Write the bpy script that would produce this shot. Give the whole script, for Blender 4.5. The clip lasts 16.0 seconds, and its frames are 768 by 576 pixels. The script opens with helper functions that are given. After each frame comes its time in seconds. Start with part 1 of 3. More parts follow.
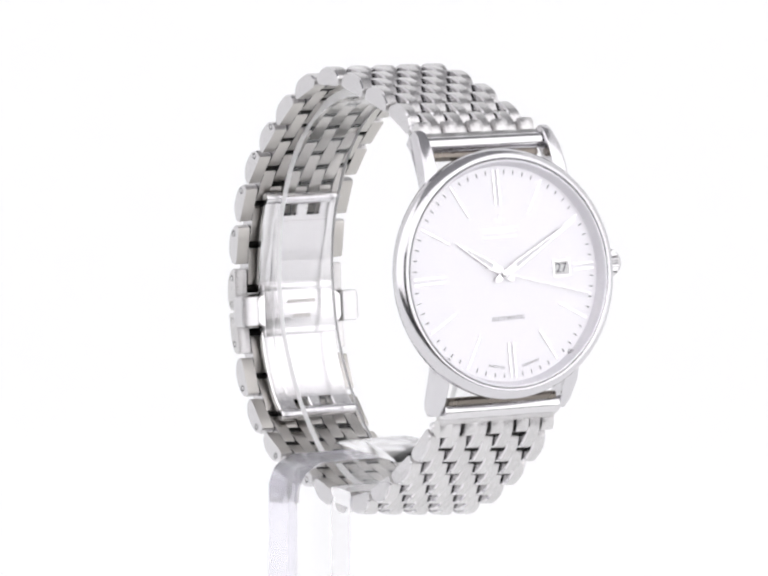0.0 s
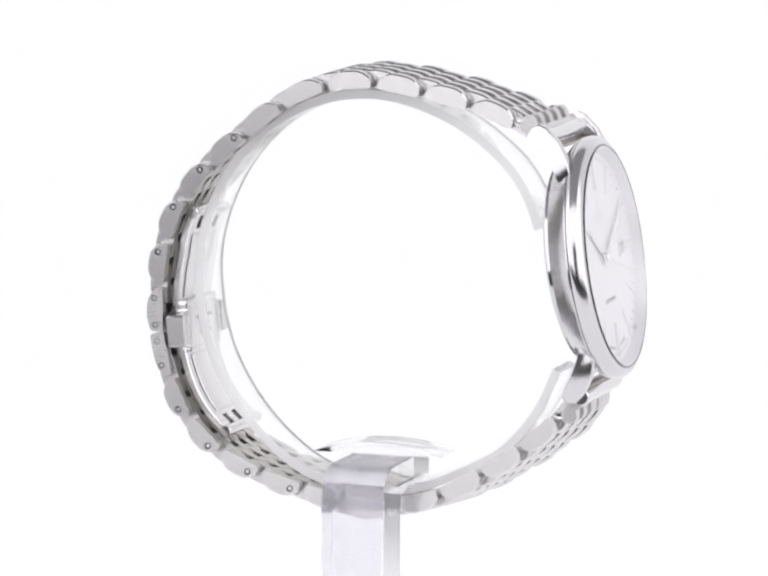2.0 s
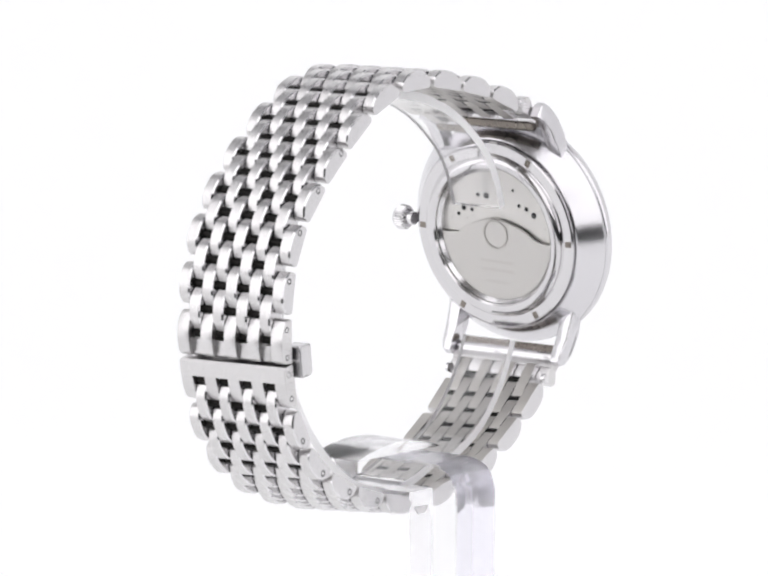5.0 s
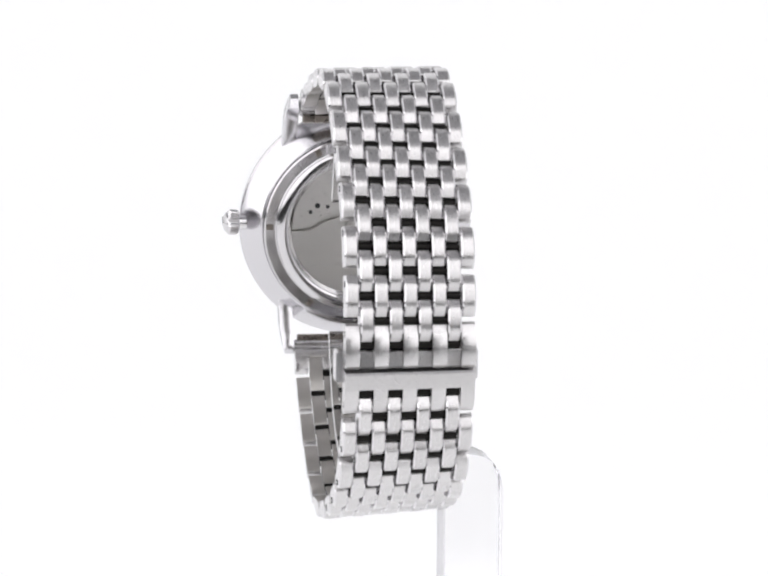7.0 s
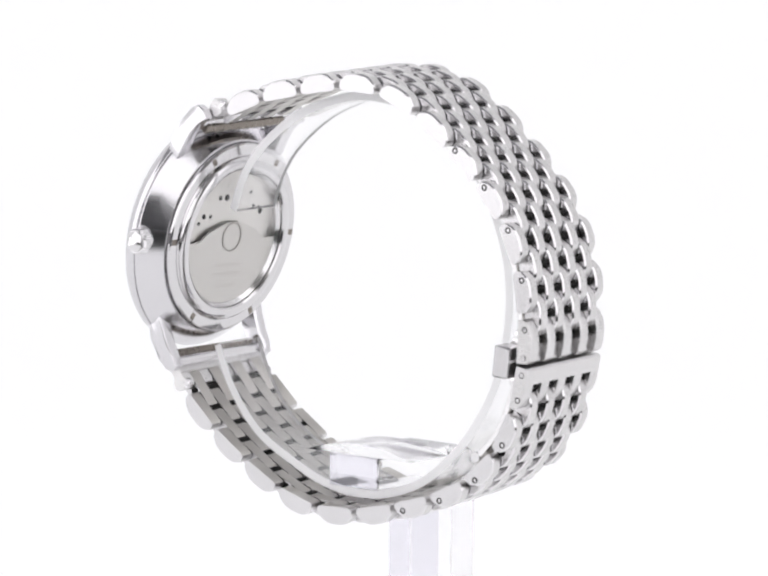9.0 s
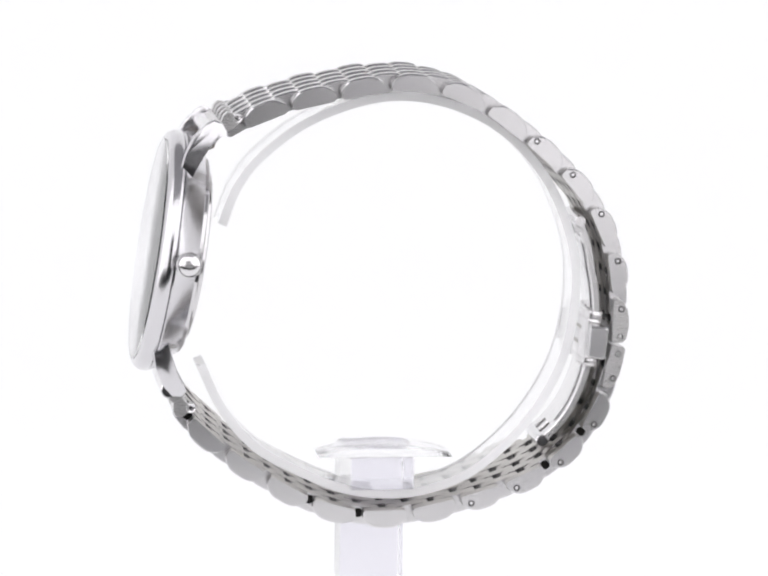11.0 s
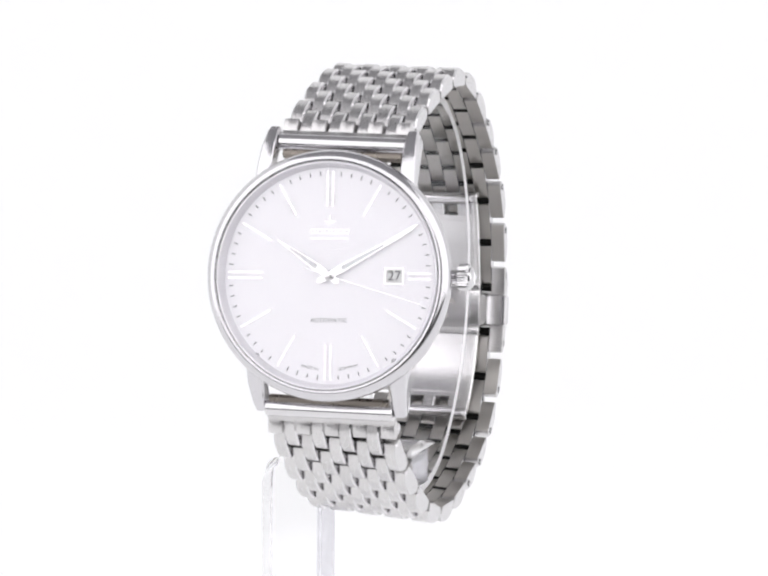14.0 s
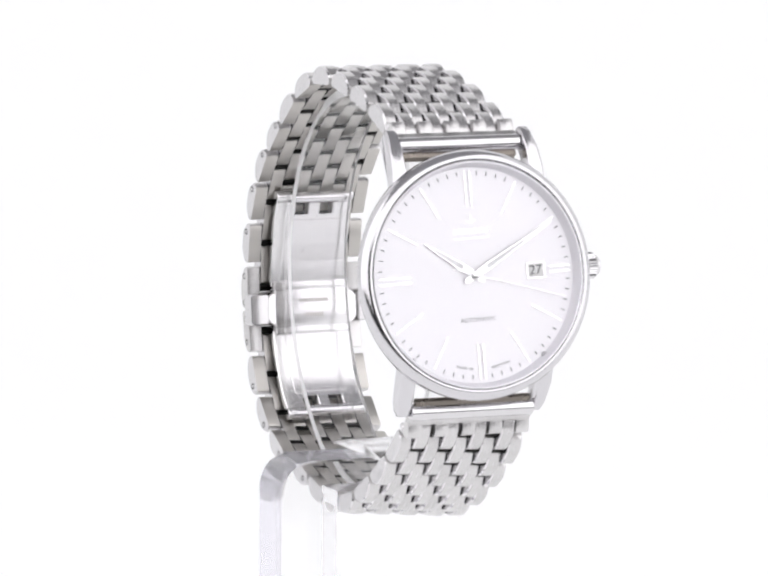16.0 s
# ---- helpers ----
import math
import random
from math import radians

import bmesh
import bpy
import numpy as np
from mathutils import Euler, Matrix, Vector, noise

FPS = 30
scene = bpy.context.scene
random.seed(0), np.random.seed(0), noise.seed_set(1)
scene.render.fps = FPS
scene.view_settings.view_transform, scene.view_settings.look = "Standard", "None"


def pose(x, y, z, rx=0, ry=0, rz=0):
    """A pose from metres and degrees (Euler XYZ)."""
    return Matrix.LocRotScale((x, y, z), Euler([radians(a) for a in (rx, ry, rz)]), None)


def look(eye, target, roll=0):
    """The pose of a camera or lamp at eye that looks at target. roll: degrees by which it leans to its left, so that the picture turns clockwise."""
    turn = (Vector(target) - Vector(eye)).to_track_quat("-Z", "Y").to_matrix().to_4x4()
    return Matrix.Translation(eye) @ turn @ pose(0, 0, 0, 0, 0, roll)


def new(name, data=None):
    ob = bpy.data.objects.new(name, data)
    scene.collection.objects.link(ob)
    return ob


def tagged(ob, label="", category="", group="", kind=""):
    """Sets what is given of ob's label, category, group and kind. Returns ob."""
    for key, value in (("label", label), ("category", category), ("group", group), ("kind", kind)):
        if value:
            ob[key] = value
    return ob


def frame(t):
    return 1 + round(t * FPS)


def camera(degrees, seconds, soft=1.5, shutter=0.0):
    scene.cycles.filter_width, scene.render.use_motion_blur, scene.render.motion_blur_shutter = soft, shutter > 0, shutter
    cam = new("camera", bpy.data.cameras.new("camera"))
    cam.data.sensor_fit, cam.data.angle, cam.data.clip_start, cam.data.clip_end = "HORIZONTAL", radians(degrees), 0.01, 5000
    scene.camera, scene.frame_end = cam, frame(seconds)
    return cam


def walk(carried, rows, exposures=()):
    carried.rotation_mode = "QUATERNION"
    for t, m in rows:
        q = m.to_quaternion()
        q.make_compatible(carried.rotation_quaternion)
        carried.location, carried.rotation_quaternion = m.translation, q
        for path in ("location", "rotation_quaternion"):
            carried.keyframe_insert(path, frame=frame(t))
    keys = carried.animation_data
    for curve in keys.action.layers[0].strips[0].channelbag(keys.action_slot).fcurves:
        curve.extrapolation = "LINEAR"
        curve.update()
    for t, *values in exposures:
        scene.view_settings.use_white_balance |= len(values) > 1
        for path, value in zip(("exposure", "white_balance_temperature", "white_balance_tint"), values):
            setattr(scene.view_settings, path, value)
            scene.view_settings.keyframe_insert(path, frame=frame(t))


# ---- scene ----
# A steel wristwatch on a clear acrylic display stand turns slowly inside a white light tent.
# Lengths in the builders below are in millimetres; MM turns them into metres.
MM = 0.001
HEIGHT = 0.085          # height of the bracelet's middle above the tent floor
BASE = 41.2             # bracelet's middle above its lowest point, mm
TURN = -5.0             # how the watch is set on the turntable, degrees
ASIDE = 1.25            # and how far off its axis, mm

# ---- camera ----
cam = camera(7.897, 16.0, soft=2.4)
EYE = (0.0, -0.86455, 0.10903 + HEIGHT)
AIM = (0.0, -0.86455 + math.cos(radians(7.602)), 0.10903 + HEIGHT - math.sin(radians(7.602)))
STILL = look(EYE, AIM, 0.49)
walk(cam, [(0.0, STILL), (16.0, STILL)])

# seconds, degrees of the turntable, sideways shift in mm to fit the camera's view
ANGLES = [(0.0, -326.5, 0.25), (1.0, -304.8, 0.19), (2.0, -282.3, 0.15), (3.0, -260.0, -0.1), (3.2, -255.7, -0.15), (5.3, -206.5, 0.05),
          (6.0, -190.8, 0.35), (7.0, -168.3, 0.5), (7.5, -157.2, 0.3), (8.0, -146.2, 0.15), (9.0, -124.0, -0.1), (9.2, -119.6, -0.12),
          (11.3, -71.8, -0.08), (12.0, -55.6, 0.02), (13.0, -32.8, 0.12), (14.0, -10.5, -0.05), (14.5, 0.0, -0.1), (15.0, 10.8, -0.15),
          (15.5, 20.6, -0.45), (16.0, 27.2, -0.8)]


# ---- materials ----
def material(name, base, rough, metal=0.0, grain=0.0, grain_size=(1, 1, 1), bump=0.0, tone=0.0, glow=0.0, glow_colour=None):
    """A principled surface with fine relief and slight change of tone and gloss."""
    m = bpy.data.materials.new(name)
    m.use_nodes = True
    nt = m.node_tree
    b = nt.nodes["Principled BSDF"]
    b.inputs["Base Color"].default_value = (*base, 1)
    b.inputs["Roughness"].default_value = rough
    b.inputs["Metallic"].default_value = metal
    co = nt.nodes.new("ShaderNodeTexCoord")
    if grain or bump:
        mp = nt.nodes.new("ShaderNodeMapping")
        mp.inputs["Scale"].default_value = grain_size
        nt.links.new(co.outputs["Object"], mp.inputs["Vector"])
        no = nt.nodes.new("ShaderNodeTexNoise")
        no.inputs["Scale"].default_value = 1.0
        no.inputs["Detail"].default_value = 4.0
        nt.links.new(mp.outputs["Vector"], no.inputs["Vector"])
        if grain:
            mr = nt.nodes.new("ShaderNodeMapRange")
            mr.inputs["From Min"].default_value, mr.inputs["From Max"].default_value = 0.3, 0.7
            mr.inputs["To Min"].default_value, mr.inputs["To Max"].default_value = max(rough - grain, 0.02), rough + grain
            nt.links.new(no.outputs["Fac"], mr.inputs["Value"])
            nt.links.new(mr.outputs["Result"], b.inputs["Roughness"])
        if bump:
            bp = nt.nodes.new("ShaderNodeBump")
            bp.inputs["Strength"].default_value = bump
            bp.inputs["Distance"].default_value = 0.00002
            nt.links.new(no.outputs["Fac"], bp.inputs["Height"])
            nt.links.new(bp.outputs["Normal"], b.inputs["Normal"])
    if tone:
        big = nt.nodes.new("ShaderNodeTexNoise")
        big.inputs["Scale"].default_value = 160.0
        nt.links.new(co.outputs["Object"], big.inputs["Vector"])
        info = nt.nodes.new("ShaderNodeObjectInfo")
        add = nt.nodes.new("ShaderNodeMath")
        add.operation = "ADD"
        nt.links.new(big.outputs["Fac"], add.inputs[0])
        nt.links.new(info.outputs["Random"], add.inputs[1])
        mix = nt.nodes.new("ShaderNodeMix")
        mix.data_type = "RGBA"
        mix.inputs["A"].default_value = (*[c * (1 - tone) for c in base], 1)
        mix.inputs["B"].default_value = (*[min(c * (1 + tone), 1) for c in base], 1)
        half = nt.nodes.new("ShaderNodeMath")
        half.operation = "MULTIPLY"
        half.inputs[1].default_value = 0.5
        nt.links.new(add.outputs[0], half.inputs[0])
        nt.links.new(half.outputs[0], mix.inputs["Factor"])
        nt.links.new(mix.outputs["Result"], b.inputs["Base Color"])
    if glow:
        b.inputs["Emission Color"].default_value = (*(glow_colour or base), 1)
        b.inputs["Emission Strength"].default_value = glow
    return m


def clear(name, tint, ior, rough=0.0):
    m = bpy.data.materials.new(name)
    m.use_nodes = True
    b = m.node_tree.nodes["Principled BSDF"]
    b.inputs["Base Color"].default_value = (*tint, 1)
    b.inputs["Roughness"].default_value = rough
    b.inputs["IOR"].default_value = ior
    b.inputs["Transmission Weight"].default_value = 1.0
    return m


SATIN = material("satin_steel", (0.66, 0.65, 0.65), 0.30, 1.0, 0.06, (9000, 400, 9000), 0.10, 0.09)
POLISH = material("polished_steel", (0.72, 0.71, 0.72), 0.14, 1.0, 0.015, (9000, 9000, 9000), 0.0, 0.02)
# warm, darker tone stands in for reflections inside the bracelet loop
INNER = material("matt_inner_reflection_steel", (0.55, 0.532, 0.508), 0.36, 1.0, 0.06, (600, 6000, 600), 0.25, 0.04)
# near black: the shade between links and around pin heads is in this colour
PIN = material("gap_shade_pin_steel", (0.02, 0.019, 0.018), 0.45, 1.0, 0.08, (900, 900, 900), 0.0, 0.05)
SILVER = material("silver_dial", (0.868, 0.855, 0.888), 0.42, 0.5, 0.04, (9000, 9000, 9000), 0.12, 0.012)
MARK = material("polished_marker", (0.86, 0.85, 0.86), 0.2, 1.0)
PRINT = material("grey_print", (0.16, 0.16, 0.17), 0.5)
LUME = material("pale_hand_filling", (0.80, 0.80, 0.82), 0.5)
WHITE_DISC = material("white_date_disc", (0.78, 0.78, 0.78), 0.5)
BRIDGE = material("nickel_bridge", (0.64, 0.625, 0.605), 0.33, 1.0, 0.06, (2500, 9000, 2500), 0.2, 0.05)
ROTOR = material("brushed_rotor", (0.58, 0.565, 0.545), 0.34, 1.0, 0.06, (9000, 9000, 2500), 0.2, 0.03)
SIDE = material("ground_link_side", (0.67, 0.66, 0.67), 0.24, 1.0, 0.03, (2500, 2500, 2500), 0.0, 0.03)
FAINT = material("faint_engraving", (0.56, 0.54, 0.52), 0.45, 1.0)
# shade of the lug gaps and notches, put into the steel's colour
RECESS_SHADE = material("recess_shade_steel", (0.24, 0.215, 0.19), 0.30, 1.0, 0.08, (700, 700, 700), 0.2, 0.05)
BACK = material("bright_case_back", (0.66, 0.65, 0.66), 0.11, 1.0, 0.03, (1500, 1500, 1500), 0.0, 0.02)
ENGRAVE = material("engraved_grey", (0.42, 0.40, 0.38), 0.5, 0.6)
CASE = material("bright_polished_case", (0.67, 0.66, 0.68), 0.17, 1.0, 0.03, (15000, 15000, 15000), 0.0, 0.01)
BLADE = material("bright_clasp_steel", (0.80, 0.79, 0.795), 0.24, 1.0, 0.04, (3000, 3000, 3000), 0.0, 0.03)
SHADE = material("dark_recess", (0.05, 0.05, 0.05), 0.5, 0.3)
SAPPHIRE = clear("watch_glass", (1, 1, 1), 1.2)
ACRYLIC = clear("clear_acrylic", (0.99, 0.988, 0.995), 1.46, 0.0)
# lavender tint paints the internal reflections that oblique acrylic faces show
EDGE = clear("edge_reflection_acrylic", (0.89, 0.88, 0.94), 1.46, 0.12)
EDGE.node_tree.nodes["Principled BSDF"].inputs["Transmission Weight"].default_value = 0.86
SADDLE = clear("clear_saddle", (0.97, 0.968, 0.978), 1.18, 0.12)
THIN = clear("thin_clear_acrylic", (0.98, 0.978, 0.985), 1.49)
# sawn edge; its milky white stands in for light piped through the strip
FROST = clear("sawn_edge_piped_light", (0.985, 0.983, 0.992), 1.25, 0.55)
FROST.node_tree.nodes["Principled BSDF"].inputs["Transmission Weight"].default_value = 0.3
# each sheet's glow replaces outside lamps, its strength set by the steel's reflections
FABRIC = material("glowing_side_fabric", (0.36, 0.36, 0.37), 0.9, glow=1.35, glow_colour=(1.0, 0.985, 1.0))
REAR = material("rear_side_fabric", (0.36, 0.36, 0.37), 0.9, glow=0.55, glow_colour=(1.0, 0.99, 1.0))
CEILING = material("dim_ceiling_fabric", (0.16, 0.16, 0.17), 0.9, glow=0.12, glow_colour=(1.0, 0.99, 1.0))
# glow added to the paper in place of light falling on it
SWEEP = material("white_sweep_added_glow", (0.55, 0.55, 0.56), 0.8, glow=0.50, glow_colour=(1.0, 1.0, 1.0))
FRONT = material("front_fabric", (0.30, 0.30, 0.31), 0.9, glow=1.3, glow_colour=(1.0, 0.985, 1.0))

GROUND = material("studio_floor", (0.10, 0.10, 0.105), 0.6, 0.0, 0.08, (20, 20, 20), 0.1, 0.06)
TABLE = material("pale_laminate", (0.55, 0.53, 0.50), 0.45, 0.0, 0.05, (40, 300, 40), 0.1, 0.03)

# ---- light: no lamps, glow added to tent sheets and sweep; a dim room lies outside the front opening ----
world = bpy.data.worlds.new("studio_room")
scene.world = world
world.use_nodes = True
world.node_tree.nodes["Background"].inputs["Color"].default_value = (0.9, 0.9, 0.95, 1)
world.node_tree.nodes["Background"].inputs["Strength"].default_value = 0.06


# ---- mesh helpers ----
def mark(bm, angle=32):
    bmesh.ops.recalc_face_normals(bm, faces=bm.faces)
    for f in bm.faces:
        f.smooth = True
    for e in bm.edges:
        if len(e.link_faces) == 2 and e.calc_face_angle(0) > radians(angle):
            e.smooth = False


def mesh_of(name, bm, mats, place=None, angle=32):
    if place is not None:
        bmesh.ops.transform(bm, matrix=place, verts=bm.verts)
    bmesh.ops.scale(bm, vec=(MM, MM, MM), verts=bm.verts)
    mark(bm, angle)
    me = bpy.data.meshes.new(name)
    bm.to_mesh(me)
    bm.free()
    for m in (mats if isinstance(mats, (list, tuple)) else [mats]):
        me.materials.append(m)
    return me


def part(name, bm, material_, parent, label="", place=None, angle=32):
    ob = new(name, mesh_of(name, bm, material_, place, angle))
    ob.parent = parent
    if label:
        tagged(ob, label)
    return ob


def lathe(profile, n=96, closed=False):
    """Turns (radius, z) pairs about z."""
    bm = bmesh.new()
    rings = []
    for r, z in profile:
        if r < 1e-6:
            rings.append([bm.verts.new((0, 0, z))])
        else:
            rings.append([bm.verts.new((r * math.cos(2 * math.pi * i / n), r * math.sin(2 * math.pi * i / n), z)) for i in range(n)])
    pairs = list(zip(rings, rings[1:])) + ([(rings[-1], rings[0])] if closed else [])
    for a, b in pairs:
        for i in range(n):
            j = (i + 1) % n
            if len(a) == 1 and len(b) == 1:
                continue
            if len(a) == 1:
                bm.faces.new((a[0], b[i], b[j]))
            elif len(b) == 1:
                bm.faces.new((a[i], a[j], b[0]))
            else:
                bm.faces.new((a[i], a[j], b[j], b[i]))
    return bm


def prism(points, x0, x1, chamfer=0.0, axis="x", bm=None):
    """Extrudes an outline from x0 to x1 along an axis; chamfer draws both end faces in."""
    bm = bm or bmesh.new()
    n = len(points)
    cx, cy = sum(p[0] for p in points) / n, sum(p[1] for p in points) / n
    size = max(math.hypot(p[0] - cx, p[1] - cy) for p in points)
    k = 1 - chamfer / size if chamfer else 1
    levels = [(x0, k), (x0 + chamfer, 1), (x1 - chamfer, 1), (x1, k)] if chamfer else [(x0, 1), (x1, 1)]
    place = {"x": lambda a, u, v: (a, u, v), "y": lambda a, u, v: (u, a, v), "z": lambda a, u, v: (u, v, a)}[axis]
    rings = [[bm.verts.new(place(a, cx + (u - cx) * s, cy + (v - cy) * s)) for u, v in points] for a, s in levels]
    for a, b in zip(rings, rings[1:]):
        for i in range(n):
            j = (i + 1) % n
            bm.faces.new((a[i], a[j], b[j], b[i]))
    bm.faces.new(rings[0])
    bm.faces.new(rings[-1])
    return bm


def block(x0, x1, y0, y1, z0, z1, bevel=0.0, bm=None, segments=2):
    bm = bm or bmesh.new()
    made = bmesh.ops.create_cube(bm, size=1.0)["verts"]
    bmesh.ops.scale(bm, vec=(x1 - x0, y1 - y0, z1 - z0), verts=made)
    bmesh.ops.translate(bm, vec=((x0 + x1) / 2, (y0 + y1) / 2, (z0 + z1) / 2), verts=made)
    if bevel:
        edges = list({e for v in made for e in v.link_edges})
        bmesh.ops.bevel(bm, geom=edges, offset=bevel, segments=segments, affect="EDGES", profile=0.5)
    return bm


def rod(radius, x0, x1, cy=0.0, cz=0.0, n=20, bm=None, edge=0.15):
    """A rod along x with softened ends."""
    pts = [(cy + radius * math.cos(2 * math.pi * i / n), cz + radius * math.sin(2 * math.pi * i / n)) for i in range(n)]
    return prism(pts, x0, x1, edge, "x", bm)


def strip(path, width, thick, bm=None, edge=0.2):
    """A band of that width along x, its thickness outward from a path of (y, z, normal_y, normal_z)."""
    bm = bm or bmesh.new()
    rings = []
    c = min(edge, thick * 0.2)
    for y, z, ny, nz in path:
        ring = []
        for x, d in ((-width / 2 + c, 0), (width / 2 - c, 0), (width / 2, c), (width / 2, thick - c), (width / 2 - c, thick),
                     (-width / 2 + c, thick), (-width / 2, thick - c), (-width / 2, c)):
            ring.append(bm.verts.new((x, y + ny * d, z + nz * d)))
        rings.append(ring)
    for a, b in zip(rings, rings[1:]):
        for i in range(8):
            j = (i + 1) % 8
            bm.faces.new((a[i], a[j], b[j], b[i]))
    bm.faces.new(rings[0])
    bm.faces.new(rings[-1])
    return bm


def smooth_line(knots, steps):
    """A smooth curve through knots (Catmull-Rom)."""
    k = [knots[0]] + list(knots) + [knots[-1]]
    out = []
    for p, q, r, t in zip(k, k[1:], k[2:], k[3:]):
        for i in range(steps):
            u = i / steps
            out.append(tuple(0.5 * (2 * q[j] + (r[j] - p[j]) * u + (2 * p[j] - 5 * q[j] + 4 * r[j] - t[j]) * u * u + (3 * q[j] - p[j] - 3 * r[j] + t[j]) * u ** 3) for j in (0, 1)))
    return out + [knots[-1]]


def lettering(text, size, spacing=1.0):
    """Built-in font as a mesh in millimetres, centred, lying in the xy plane."""
    cu = bpy.data.curves.new("lettering", "FONT")
    cu.body, cu.size, cu.align_x, cu.align_y, cu.space_character = text, size, "CENTER", "CENTER", spacing
    cu.extrude = 0.015
    ob = bpy.data.objects.new("lettering", cu)
    scene.collection.objects.link(ob)
    bpy.context.view_layer.update()
    me = bpy.data.meshes.new_from_object(ob.evaluated_get(bpy.context.evaluated_depsgraph_get()))
    bm = bmesh.new()
    bm.from_mesh(me)
    bpy.data.objects.remove(ob)
    bpy.data.meshes.remove(me)
    bpy.data.curves.remove(cu)
    return bm


# ---- the light tent: walls and roof unseen, their glow graded to shape the steel's reflections ----
def tent():
    half, front, back, top = 0.62, -0.62, 0.80, 1.05
    bm = bmesh.new()
    prof = [(-0.19, 0.0), (0.35, 0.0)] + [(0.35 + 0.45 * math.sin(a), 0.45 - 0.45 * math.cos(a)) for a in [i * math.pi / 24 for i in range(1, 13)]] + [(0.80, top)]
    rows = [[bm.verts.new((x, y, z)) for y, z in prof] for x in (-half - 0.3, half + 0.3)]
    low = [[bm.verts.new((x, y + 0.004, z - 0.004)) for y, z in prof] for x in (-half - 0.3, half + 0.3)]
    for i in range(len(prof) - 1):
        bm.faces.new((rows[0][i], rows[1][i], rows[1][i + 1], rows[0][i + 1]))
        bm.faces.new((low[0][i], low[0][i + 1], low[1][i + 1], low[1][i]))
    for f in bm.faces:
        f.smooth = True
    me = bpy.data.meshes.new("backdrop")
    bm.to_mesh(me)
    bm.free()
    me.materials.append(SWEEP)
    tagged(new("backdrop", me), "seamless white paper sweep with added glow, under and behind the watch", "backdrop", kind="structure")

    def sheet(name, label, mat, *b):
        ob = new(name, mesh_of(name, block(*[v * 1000 for v in b]), mat))
        tagged(ob, label, "wall" if "wall" in name else "ceiling", kind="structure")

    sheet("wall_west", "white light tent wall with a strong added glow", FABRIC, -half - 0.01, -half, front, 0.0, 0.005, top)
    sheet("wall_east", "white light tent wall with a strong added glow", FABRIC, half, half + 0.01, front, 0.0, 0.005, top)
    sheet("wall_west_back", "white light tent wall with a weaker added glow", REAR, -half - 0.01, -half, 0.002, back, 0.005, top)
    sheet("wall_east_back", "white light tent wall with a weaker added glow", REAR, half, half + 0.01, 0.002, back, 0.005, top)
    sheet("ceiling", "light tent fabric roof, kept dark, with a faint added glow", CEILING, -half - 0.01, half + 0.01, front, back, top + 0.005, top + 0.015)
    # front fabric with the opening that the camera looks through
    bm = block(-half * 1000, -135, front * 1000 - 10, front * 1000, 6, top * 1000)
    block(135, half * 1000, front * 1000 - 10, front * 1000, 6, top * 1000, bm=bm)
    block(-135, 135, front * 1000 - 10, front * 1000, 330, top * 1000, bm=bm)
    tagged(new("wall_south", mesh_of("wall_south", bm, FRONT)), "light tent front fabric with added glow and a camera opening", "wall", kind="structure")


